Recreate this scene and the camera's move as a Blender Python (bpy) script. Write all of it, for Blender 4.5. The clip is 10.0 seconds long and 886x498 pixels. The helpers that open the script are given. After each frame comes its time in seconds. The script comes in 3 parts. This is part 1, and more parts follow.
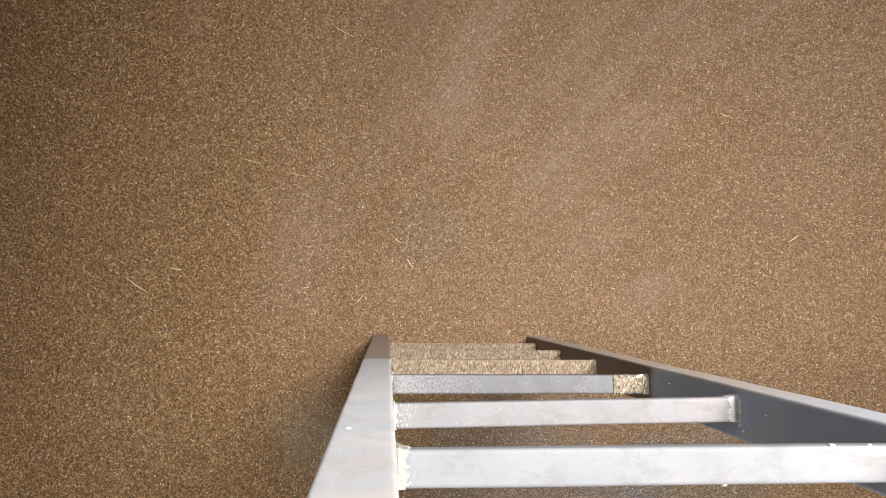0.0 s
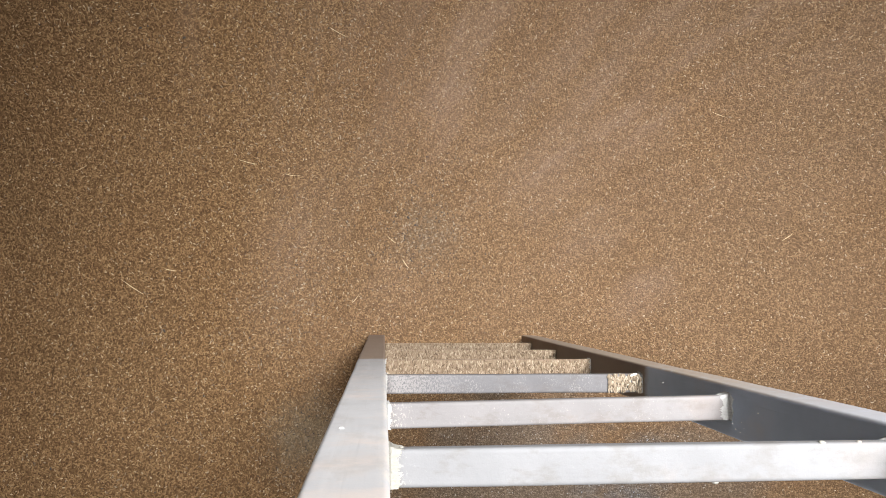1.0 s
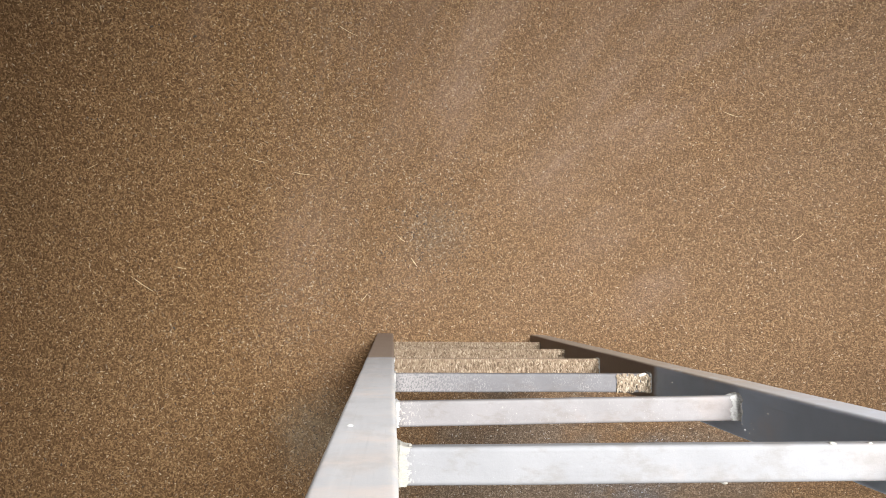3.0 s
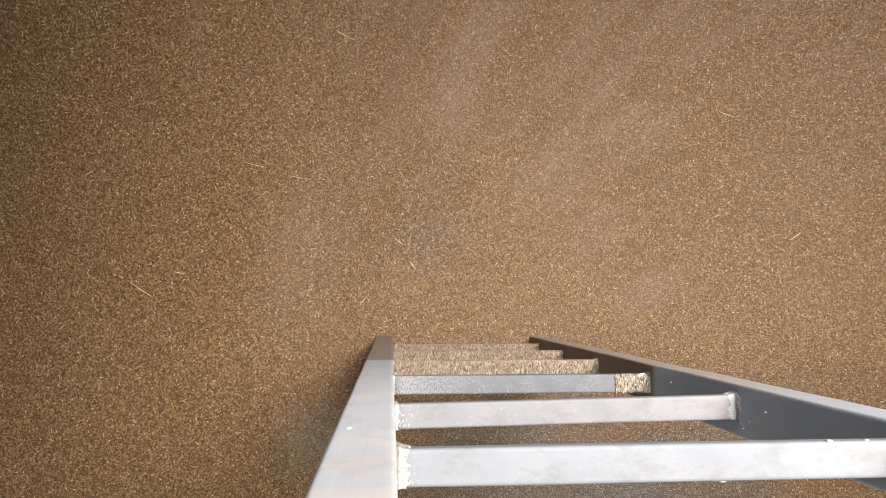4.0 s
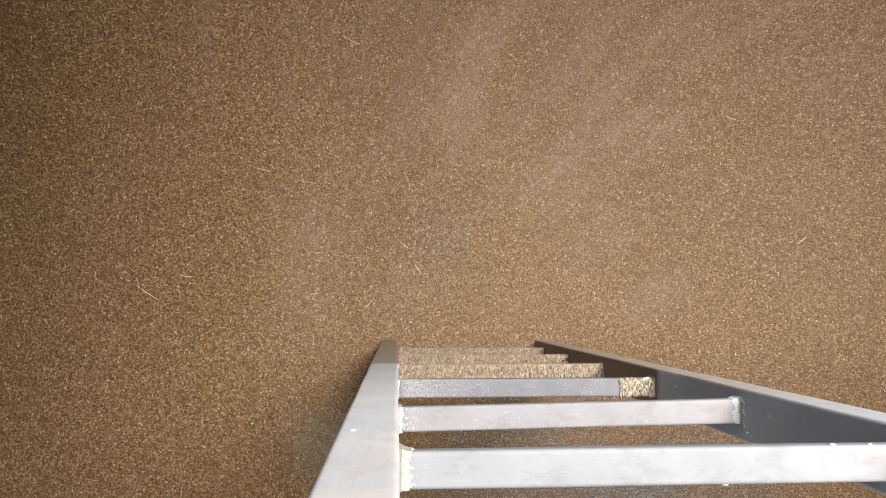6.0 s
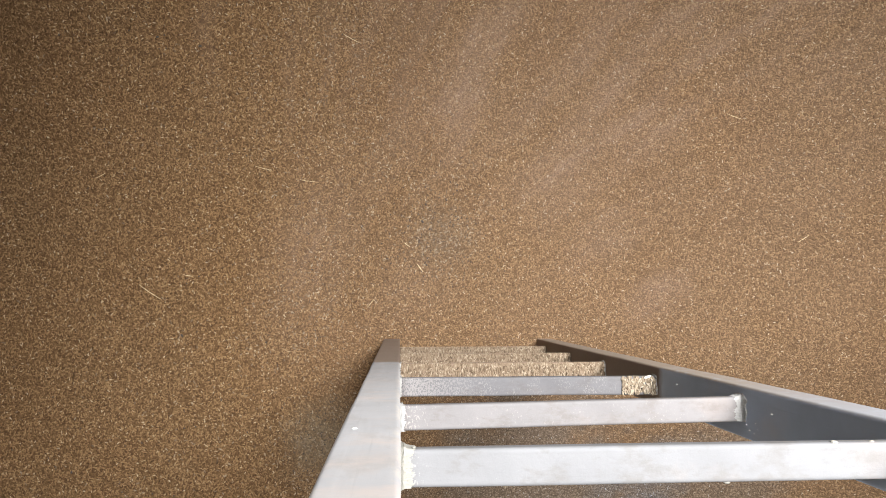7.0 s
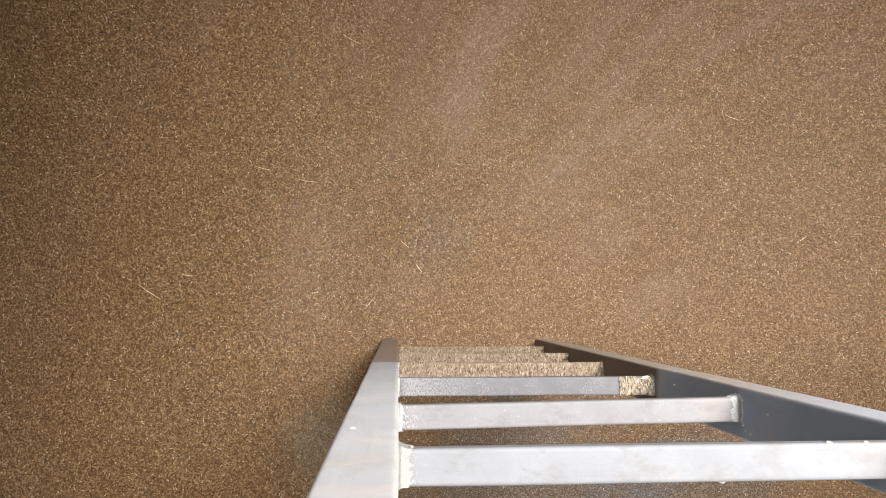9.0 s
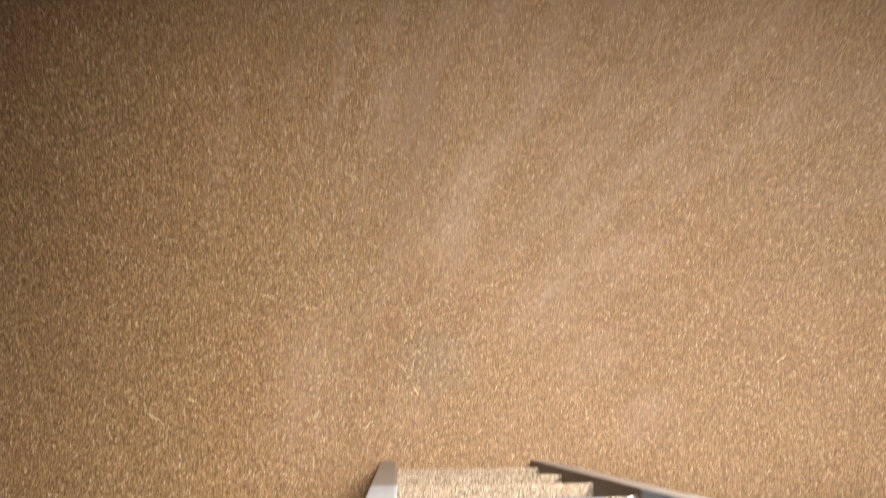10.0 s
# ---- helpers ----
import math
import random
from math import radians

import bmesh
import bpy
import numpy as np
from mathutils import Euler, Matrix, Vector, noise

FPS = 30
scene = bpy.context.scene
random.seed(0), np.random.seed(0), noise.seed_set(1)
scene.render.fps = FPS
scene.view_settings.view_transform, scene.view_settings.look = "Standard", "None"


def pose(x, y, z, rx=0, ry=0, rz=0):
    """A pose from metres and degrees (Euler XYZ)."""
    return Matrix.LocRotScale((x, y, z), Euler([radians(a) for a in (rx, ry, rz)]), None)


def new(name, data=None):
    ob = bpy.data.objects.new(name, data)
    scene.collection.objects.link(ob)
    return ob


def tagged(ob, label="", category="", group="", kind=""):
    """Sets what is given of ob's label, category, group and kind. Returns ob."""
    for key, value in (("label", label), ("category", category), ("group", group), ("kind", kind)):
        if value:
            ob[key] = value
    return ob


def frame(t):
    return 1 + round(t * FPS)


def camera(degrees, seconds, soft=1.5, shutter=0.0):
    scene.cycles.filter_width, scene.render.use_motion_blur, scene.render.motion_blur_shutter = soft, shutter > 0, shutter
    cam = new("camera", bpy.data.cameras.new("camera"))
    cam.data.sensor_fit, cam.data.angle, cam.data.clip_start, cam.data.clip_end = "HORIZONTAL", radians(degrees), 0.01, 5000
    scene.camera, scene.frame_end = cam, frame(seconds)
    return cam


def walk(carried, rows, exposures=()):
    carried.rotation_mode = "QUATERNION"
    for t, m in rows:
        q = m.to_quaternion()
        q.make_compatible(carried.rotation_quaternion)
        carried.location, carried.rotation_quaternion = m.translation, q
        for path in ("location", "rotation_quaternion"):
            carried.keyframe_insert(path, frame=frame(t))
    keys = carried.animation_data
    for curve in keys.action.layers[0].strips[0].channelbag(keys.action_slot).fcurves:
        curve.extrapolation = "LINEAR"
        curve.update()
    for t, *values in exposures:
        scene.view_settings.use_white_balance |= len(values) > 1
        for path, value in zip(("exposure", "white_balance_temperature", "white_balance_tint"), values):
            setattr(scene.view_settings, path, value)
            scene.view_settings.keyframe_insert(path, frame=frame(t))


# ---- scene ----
cam = camera(62.62, 10.0, soft=0.95, shutter=0.42)

# ---- the camera's way: seconds, place, turn ----
PATH = [
    (0.0, -0.0073, 0.1156, 2.0693, 4.160, -4.380, 0.470),
    (0.5, -0.0049, 0.1147, 2.0699, 4.088, -4.471, 0.202),
    (1.0, -0.0042, 0.1156, 2.0722, 4.177, -4.661, 0.209),
    (1.5, -0.0047, 0.1150, 2.0721, 4.196, -4.645, 0.274),
    (2.0, -0.0045, 0.1151, 2.0728, 4.162, -4.297, 0.567),
    (2.5, -0.0046, 0.1151, 2.0722, 4.061, -3.968, 0.616),
    (4.0, -0.0034, 0.1149, 2.0758, 4.307, -4.052, -0.082),
    (4.5, -0.0025, 0.1143, 2.0770, 4.496, -4.059, -0.251),
    (5.0, -0.0028, 0.1142, 2.0766, 4.571, -3.902, -0.013),
    (5.5, -0.0022, 0.1142, 2.0784, 4.641, -3.712, 0.055),
    (7.0, -0.0007, 0.1134, 2.0802, 4.551, -3.402, -0.105),
    (7.5, -0.0013, 0.1130, 2.0794, 4.538, -3.326, -0.022),
    (8.0, -0.0010, 0.1122, 2.0790, 4.535, -3.330, 0.033),
    (8.5, -0.0010, 0.1133, 2.0806, 4.531, -3.403, 0.137),
    (9.0, -0.0001, 0.1140, 2.0845, 4.538, -3.492, 0.015),
    (9.2, 0.0015, 0.1160, 2.0870, 4.560, -3.520, -0.200),
    (9.4, 0.0030, 0.1215, 2.1010, 4.760, -3.540, -0.450),
    (9.5, 0.0030, 0.1251, 2.1141, 5.519, -3.449, -0.584),
    (9.6, 0.0024, 0.1251, 2.1270, 6.827, -3.510, -0.599),
    (9.7, 0.0018, 0.1251, 2.1420, 8.325, -3.489, -0.614),
    (9.8, 0.0011, 0.1251, 2.1590, 9.898, -3.478, -0.630),
    (9.9, 0.0005, 0.1251, 2.1790, 11.609, -3.479, -0.645),
    (10.0, -0.0001, 0.1250, 2.2014, 13.613, -3.582, -0.661),
]
walk(cam, [(t, pose(x, y, z, a, b, c)) for t, x, y, z, a, b, c in PATH],
     exposures=[(0.0, 0.0, 6500, 10), (9.3, 0.0, 6500, 10), (9.5, 0.15, 6550, 10), (9.7, 0.31, 6700, 10), (9.9, 0.40, 6750, 10), (10.0, 0.60, 6850, 10)])

# ---- light: daylight through the open hatch ----
SUN_EL, SUN_AZ = 55, 60
world = bpy.data.worlds.new("sky")
scene.world = world
world.use_nodes = True
wn = world.node_tree.nodes
sky = wn.new("ShaderNodeTexSky")
sky.sky_type, sky.sun_disc = "NISHITA", False
sky.sun_elevation, sky.sun_rotation = radians(SUN_EL), radians(SUN_AZ)
wn["Background"].inputs["Strength"].default_value = 0.1
world.node_tree.links.new(sky.outputs[0], wn["Background"].inputs["Color"])

# bin, unseen round the grain: inner faces of the walls, roof and the hatch in it
X0, X1, Y0, Y1, ZF, ZR = -1.75, 2.1, -0.62, 2.3, -0.75, 3.8
HX, HY, HW, HD = 0.78, 0.90, 0.98, 1.20  # middle, width and depth of the hatch
ROOF = pose(HX, HY, ZR, -15, 3.8)  # unseen roof, tilted two ways to aim the hatch lamp

# narrow spread shapes the bright pool on the grain
hatch_light = bpy.data.lights.new("hatch_daylight", "AREA")
hatch_light.shape, hatch_light.size, hatch_light.size_y = "RECTANGLE", HW - 0.02, HD - 0.02
hatch_light.energy, hatch_light.color, hatch_light.spread = 60, (0.96, 0.98, 1.0), radians(64)
new("hatch_daylight", hatch_light).matrix_world = ROOF @ pose(0, 0, 0.04)


# ---- materials ----
def shader(name):
    m = bpy.data.materials.new(name)
    m.use_nodes = True
    nt = m.node_tree
    return m, nt, nt.nodes, nt.links, nt.nodes["Principled BSDF"]


def noise_node(nt, vec, scale, detail=3.0, rough=0.55):
    n = nt.nodes.new("ShaderNodeTexNoise")
    n.inputs["Scale"].default_value, n.inputs["Detail"].default_value, n.inputs["Roughness"].default_value = scale, detail, rough
    if vec:
        nt.links.new(vec, n.inputs["Vector"])
    return n.outputs["Fac"]


def ramp(nt, fac, stops):
    r = nt.nodes.new("ShaderNodeValToRGB")
    el = r.color_ramp.elements
    while len(el) < len(stops):
        el.new(0.5)
    for e, (p, c) in zip(el, stops):
        e.position, e.color = p, (*c, 1) if len(c) == 3 else c
    nt.links.new(fac, r.inputs["Fac"])
    return r.outputs["Color"]


def mix(nt, fac, a, b, mode="MIX"):
    m = nt.nodes.new("ShaderNodeMix")
    m.data_type, m.blend_type = "RGBA", mode
    for v, sock in ((fac, m.inputs[0]), (a, m.inputs[6]), (b, m.inputs[7])):
        if isinstance(v, (int, float)):
            sock.default_value = v
        elif isinstance(v, tuple):
            sock.default_value = (*v, 1)
        else:
            nt.links.new(v, sock)
    return m.outputs[2]


def calc(nt, op, a, b=0.0, clamp=False):
    m = nt.nodes.new("ShaderNodeMath")
    m.operation, m.use_clamp = op, clamp
    for v, sock in zip((a, b), m.inputs):
        if isinstance(v, (int, float)):
            sock.default_value = v
        else:
            nt.links.new(v, sock)
    return m.outputs[0]


def coords(nt, scale=(1, 1, 1), turn=0.0):
    """Object coordinates, turned about z and then stretched."""
    c, mp = nt.nodes.new("ShaderNodeTexCoord"), nt.nodes.new("ShaderNodeMapping")
    mp.vector_type = "TEXTURE"
    scale = tuple(1 / v for v in scale)
    mp.inputs["Scale"].default_value, mp.inputs["Rotation"].default_value = scale, (0, 0, radians(turn))
    nt.links.new(c.outputs["Object"], mp.inputs["Vector"])
    return mp.outputs["Vector"]


def bump(nt, height, strength, distance, bsdf):
    b = nt.nodes.new("ShaderNodeBump")
    b.inputs["Strength"].default_value, b.inputs["Distance"].default_value = strength, distance
    nt.links.new(height, b.inputs["Height"])
    nt.links.new(b.outputs["Normal"], bsdf.inputs["Normal"])


def blot(nt, vec, x, y, r, soft, wob):
    """1 inside an uneven patch round (x, y), 0 outside."""
    sub = nt.nodes.new("ShaderNodeVectorMath")
    sub.operation = "MULTIPLY_ADD"
    nt.links.new(vec, sub.inputs[0])
    sub.inputs[1].default_value, sub.inputs[2].default_value = (1, 1, 0), (-x, -y, 0)
    ln = nt.nodes.new("ShaderNodeVectorMath")
    ln.operation = "LENGTH"
    nt.links.new(sub.outputs[0], ln.inputs[0])
    d = calc(nt, "ADD", ln.outputs["Value"], calc(nt, "MULTIPLY", calc(nt, "SUBTRACT", wob, 0.5), r * 1.6))
    return calc(nt, "DIVIDE", calc(nt, "SUBTRACT", r, d), soft, True)


# dust and tone patches on the slope: middle x, y, direction in degrees, half length, half width, strength
PALE_STREAKS = ((0.45, 1.14, 49, 0.20, 0.034, 0.75), (0.29, 0.95, 54, 0.22, 0.060, 0.85), (0.19, 0.75, 75, 0.17, 0.060, 0.6),
                (0.76, 0.91, 42, 0.20, 0.045, 0.6), (0.65, 0.78, 58, 0.17, 0.045, 0.6), (0.70, 0.63, 30, 0.15, 0.055, 0.5),
                (0.49, 0.52, 50, 0.18, 0.080, 0.5), (0.76, 0.15, 41, 0.12, 0.045, 0.7), (-0.19, 1.19, 79, 0.22, 0.028, 0.4),
                (-0.05, 1.15, 67, 0.16, 0.030, 0.4), (-0.51, 1.04, 84, 0.22, 0.030, 0.3), (1.20, 1.14, 55, 0.16, 0.045, 0.35),
                (0.91, 1.04, 50, 0.18, 0.045, 0.45), (0.62, 0.32, 38, 0.16, 0.060, 0.4), (-0.26, 0.26, 76, 0.34, 0.13, 0.45), (0.02, 0.16, 60, 0.20, 0.12, 0.3))
BROWN_STREAKS = ((0.03, 0.98, 74, 0.42, 0.10, 0.85), (-0.34, 1.26, 80, 0.20, 0.050, 0.5), (0.40, 0.80, 55, 0.20, 0.035, 0.45),
                 # the last one is a darker patch left of the rail's foot
                 (-0.17, -0.05, 70, 0.16, 0.06, 0.6))


def stroke(nt, vec, x, y, turn, half, wide):
    """1 along the middle of a long patch, fading to its rim."""
    mp, ln = nt.nodes.new("ShaderNodeMapping"), nt.nodes.new("ShaderNodeVectorMath")
    mp.vector_type, ln.operation = "TEXTURE", "LENGTH"
    mp.inputs["Location"].default_value, mp.inputs["Rotation"].default_value = (x, y, 0), (0, 0, radians(turn))
    mp.inputs["Scale"].default_value = (half * 1.15, wide * 1.5, 1000)
    nt.links.new(vec, mp.inputs["Vector"])
    nt.links.new(mp.outputs[0], ln.inputs[0])
    rim = nt.nodes.new("ShaderNodeMapRange")
    rim.interpolation_type = "SMOOTHSTEP"
    for key, value in (("From Min", 1.2), ("From Max", 0.0), ("To Min", 0.0), ("To Max", 1.0)):
        rim.inputs[key].default_value = value
    nt.links.new(ln.outputs["Value"], rim.inputs["Value"])
    return rim.outputs[0]


def grain_tint(nt, col):
    """Dust, chaff, flow streaks and a painted shade tint, one layout for bed and kernels."""
    v = coords(nt)
    big = noise_node(nt, v, 2.3, 4, 0.6)
    wob = noise_node(nt, v, 6.0, 4, 0.65)
    fine = noise_node(nt, v, 30.0, 3, 0.6)
    side = nt.nodes.new("ShaderNodeSeparateXYZ")
    nt.links.new(v, side.inputs[0])
    # flour-fine dust in streaks that fan out up the slope, their rims frayed by the slides
    fray = nt.nodes.new("ShaderNodeTexNoise")
    fray.inputs["Scale"].default_value, fray.inputs["Detail"].default_value = 9.0, 4.0
    nt.links.new(v, fray.inputs["Vector"])
    warp = nt.nodes.new("ShaderNodeVectorMath")
    warp.operation = "MULTIPLY_ADD"
    nt.links.new(fray.outputs["Color"], warp.inputs[0])
    warp.inputs[1].default_value, warp.inputs[2].default_value = (0.09, 0.09, 0), (-0.045, -0.045, 0)
    bent = nt.nodes.new("ShaderNodeVectorMath")
    nt.links.new(v, bent.inputs[0])
    nt.links.new(warp.outputs[0], bent.inputs[1])
    grit = calc(nt, "ADD", calc(nt, "MULTIPLY", fine, 0.7), 0.35, True)
    # faint fan of slide marks, spread from the foot of the slope
    cut = nt.nodes.new("ShaderNodeSeparateXYZ")
    nt.links.new(bent.outputs[0], cut.inputs[0])
    dx, dy = calc(nt, "ADD", cut.outputs["X"], 0.42), calc(nt, "ADD", cut.outputs["Y"], 0.15)
    fan = nt.nodes.new("ShaderNodeCombineXYZ")
    nt.links.new(calc(nt, "MULTIPLY", calc(nt, "ARCTAN2", dx, dy), 19.0), fan.inputs[0])
    nt.links.new(calc(nt, "MULTIPLY", calc(nt, "SQRT", calc(nt, "ADD", calc(nt, "MULTIPLY", dx, dx), calc(nt, "MULTIPLY", dy, dy))), 1.7), fan.inputs[1])
    rays = calc(nt, "MULTIPLY", calc(nt, "SUBTRACT", noise_node(nt, fan.outputs[0], 1.0, 4, 0.55), 0.45), 4.0, True)
    slope = calc(nt, "MULTIPLY", calc(nt, "DIVIDE", calc(nt, "SUBTRACT", side.outputs["Y"], 0.25), 0.6, True), calc(nt, "DIVIDE", calc(nt, "ADD", side.outputs["X"], 0.75), 0.8, True))
    col = mix(nt, calc(nt, "MULTIPLY", calc(nt, "MULTIPLY", rays, slope), calc(nt, "MULTIPLY", grit, 0.42)), col, (0.262, 0.182, 0.122))
    ragged = calc(nt, "ADD", calc(nt, "MULTIPLY", rays, 0.6), 0.4)
    for strokes, shade in ((PALE_STREAKS, (0.285, 0.203, 0.142)), (BROWN_STREAKS, (0.135, 0.083, 0.047))):
        total = None
        for x, y, turn, half, wide, much in strokes:
            m = calc(nt, "MULTIPLY", stroke(nt, bent.outputs[0], x, y, turn, half, wide), much)
            total = calc(nt, "MAXIMUM", total, m) if total else m
        col = mix(nt, calc(nt, "MULTIPLY", calc(nt, "MULTIPLY", total, ragged), grit), col, shade)
    coat = calc(nt, "DIVIDE", calc(nt, "ADD", side.outputs["X"], 0.45), 0.9, True)
    coat = calc(nt, "MULTIPLY", coat, calc(nt, "ADD", calc(nt, "MULTIPLY", wob, 0.9), 0.3))
    col = mix(nt, coat, col, mix(nt, 1.0, col, (0.972, 1.0, 1.12), "MULTIPLY"))
    col = mix(nt, calc(nt, "MULTIPLY", coat, 0.36), col, (0.186, 0.123, 0.073))
    # broad drift between redder and yellower grain
    drift = calc(nt, "MULTIPLY", calc(nt, "SUBTRACT", big, 0.42), 3.0, True)
    col = mix(nt, calc(nt, "MULTIPLY", drift, 0.2), col, mix(nt, 1.0, col, (1.10, 0.97, 0.86), "MULTIPLY"))
    col = mix(nt, 1.0, col, (1.0, 0.987, 1.03), "MULTIPLY")
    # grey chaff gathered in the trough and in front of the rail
    chaff = blot(nt, v, 0.14, 0.33, 0.13, 0.12, wob)
    col = mix(nt, calc(nt, "MULTIPLY", calc(nt, "MULTIPLY", chaff, fine), 0.5), col, (0.135, 0.102, 0.072))
    chaff = blot(nt, v, -0.20, -0.30, 0.17, 0.16, wob)
    col = mix(nt, calc(nt, "MULTIPLY", calc(nt, "MULTIPLY", chaff, fine), 0.75), col, (0.215, 0.18, 0.125))
    # behind the ladder: skylit shade painted in as a greyer, bluer grain colour
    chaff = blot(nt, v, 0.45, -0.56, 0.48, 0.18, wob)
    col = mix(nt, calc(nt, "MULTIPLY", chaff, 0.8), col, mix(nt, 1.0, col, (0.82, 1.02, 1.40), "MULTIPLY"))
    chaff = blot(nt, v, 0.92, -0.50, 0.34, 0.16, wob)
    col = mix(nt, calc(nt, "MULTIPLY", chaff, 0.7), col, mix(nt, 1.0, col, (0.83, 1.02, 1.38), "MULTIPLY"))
    return col


def make_grain(name, stops, tint):
    m, nt, nodes, links, b = shader(name)
    geo = nodes.new("ShaderNodeNewGeometry")
    col = ramp(nt, geo.outputs["Random Per Island"], stops)
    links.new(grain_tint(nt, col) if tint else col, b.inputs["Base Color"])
    b.inputs["Roughness"].default_value = 0.72
    b.inputs["Specular IOR Level"].default_value = 0.12
    return m


def make_bed():
    m, nt, nodes, links, b = shader("grain_bed")
    v = coords(nt)
    vor = nodes.new("ShaderNodeTexVoronoi")
    vor.inputs["Scale"].default_value = 210
    links.new(v, vor.inputs["Vector"])
    # darker away from each cell's middle: shade between kernels painted in
    col = ramp(nt, vor.outputs["Distance"], [(0.0, (0.170, 0.099, 0.043)), (0.45, (0.132, 0.076, 0.033)), (0.9, (0.065, 0.036, 0.016))])
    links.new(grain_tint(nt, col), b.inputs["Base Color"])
    b.inputs["Roughness"].default_value = 0.85
    b.inputs["Specular IOR Level"].default_value = 0.08
    bump(nt, vor.outputs["Distance"], 0.8, -0.003, b)
    return m


def make_steel(name, base, dusty, scuff, level=0.80, front_film=0.0, mottle=1.0, relief=0.35, stain=0.0, left=0.0, reach=0.17, film=0.0):
    """Galvanised steel under old paint, dust-coated below the former grain line. stain: soft warm patches; left: flecks gather at one end."""
    m, nt, nodes, links, b = shader(name)
    geo = nodes.new("ShaderNodeNewGeometry")
    v = coords(nt)
    sep = nodes.new("ShaderNodeSeparateXYZ")
    links.new(geo.outputs["Position"], sep.inputs[0])
    mott = noise_node(nt, v, 14, 5, 0.6)
    fine = noise_node(nt, v, 190, 4, 0.75)
    drag = noise_node(nt, coords(nt, (60, 60, 5)), 1.0, 4, 0.6)
    col = mix(nt, calc(nt, "MULTIPLY", calc(nt, "SUBTRACT", mott, 0.4), 2.5, True), base, tuple(c * (1 - 0.32 * mottle) for c in base))
    col = mix(nt, calc(nt, "MULTIPLY", calc(nt, "SUBTRACT", drag, 0.52), 3.0, True), col, tuple(min(1, c * 1.10) for c in base))
    scratch = noise_node(nt, coords(nt, (420, 420, 9)), 1.0, 3, 0.6)
    col = mix(nt, calc(nt, "MULTIPLY", calc(nt, "SUBTRACT", scratch, 0.60), 4.0, True), col, tuple(c * 0.86 for c in base))
    warm = calc(nt, "MULTIPLY", calc(nt, "SUBTRACT", noise_node(nt, v, 9, 5, 0.65), 0.52), 5, True)
    col = mix(nt, calc(nt, "MULTIPLY", warm, 0.6), col, tuple(c * k for c, k in zip(base, (1.16, 0.98, 0.84))))
    if stain:
        patch = calc(nt, "MULTIPLY", calc(nt, "SUBTRACT", noise_node(nt, coords(nt, (1, 1, 0.55)), 34, 6, 0.68), 0.5), 10, True)
        col = mix(nt, calc(nt, "MULTIPLY", patch, stain), col, tuple(c * k for c, k in zip(base, (0.77, 0.725, 0.67))))
    # flecks of old paint, in crowds
    crowd = calc(nt, "MULTIPLY", calc(nt, "SUBTRACT", noise_node(nt, v, 26, 3, 0.6), 0.46), 5, True)
    limit = scuff
    if left:
        near = calc(nt, "DIVIDE", calc(nt, "SUBTRACT", reach, sep.outputs["X"]), reach * 0.85, True)
        crowd = calc(nt, "MAXIMUM", crowd, near)
        limit = calc(nt, "SUBTRACT", scuff, calc(nt, "MULTIPLY", near, left))
    flake = calc(nt, "MULTIPLY", calc(nt, "SUBTRACT", noise_node(nt, coords(nt, (1.6, 1.0, 1.6)), 260, 5, 0.7), limit), 14, True)
    col = mix(nt, calc(nt, "MULTIPLY", calc(nt, "MULTIPLY", flake, crowd), 0.7), col, tuple(min(1, c * k) for c, k in zip(base, (2.1, 2.03, 1.88))))
    line = calc(nt, "ADD", sep.outputs["Z"], calc(nt, "MULTIPLY", calc(nt, "SUBTRACT", mott, 0.5), 0.05))
    low = calc(nt, "DIVIDE", calc(nt, "SUBTRACT", level, line), 0.02, True)
    if film:
        # broken cream on the inner edge, its highlight painted in; peach primer through the paint
        lip = calc(nt, "DIVIDE", calc(nt, "ADD", sep.outputs["X"], 0.007), 0.005, True)
        lip = calc(nt, "MULTIPLY", lip, calc(nt, "MULTIPLY", calc(nt, "SUBTRACT", noise_node(nt, coords(nt, (1, 1, 0.4)), 60, 5, 0.7), 0.47), 7, True))
        col = mix(nt, calc(nt, "MULTIPLY", lip, 0.45), col, (0.74, 0.66, 0.55))
        peach = calc(nt, "MULTIPLY", calc(nt, "SUBTRACT", noise_node(nt, coords(nt, (1, 1, 1.6)), 13, 6, 0.65), 0.53), 6, True)
        col = mix(nt, calc(nt, "MULTIPLY", peach, 0.45), col, (0.76, 0.62, 0.53))
        # grey tone fading out above the grain line
        veil = calc(nt, "MULTIPLY", calc(nt, "DIVIDE", calc(nt, "SUBTRACT", level + 0.55, line), 0.6, True), calc(nt, "ADD", calc(nt, "MULTIPLY", drag, 0.8), 0.3))
        col = mix(nt, calc(nt, "MULTIPLY", veil, film), col, (0.21, 0.20, 0.198))
    if dusty:
        col = mix(nt, calc(nt, "MULTIPLY", low, dusty), col, mix(nt, fine, (0.185, 0.122, 0.078), (0.26, 0.178, 0.118)))
    if front_film:
        # brown film, ragged, thinner higher up; also mutes sky blue painted on this face
        edge = calc(nt, "DIVIDE", calc(nt, "SUBTRACT", sep.outputs["Y"], 0.0125), 0.002, True)
        worn = calc(nt, "ADD", calc(nt, "MULTIPLY", noise_node(nt, v, 45, 5, 0.7), 1.6), 0.2, True)
        high = calc(nt, "DIVIDE", calc(nt, "SUBTRACT", 1.62, sep.outputs["Z"]), 0.5, True)
        edge = calc(nt, "MULTIPLY", edge, calc(nt, "MULTIPLY", worn, calc(nt, "ADD", calc(nt, "MULTIPLY", high, 0.7), 0.3)))
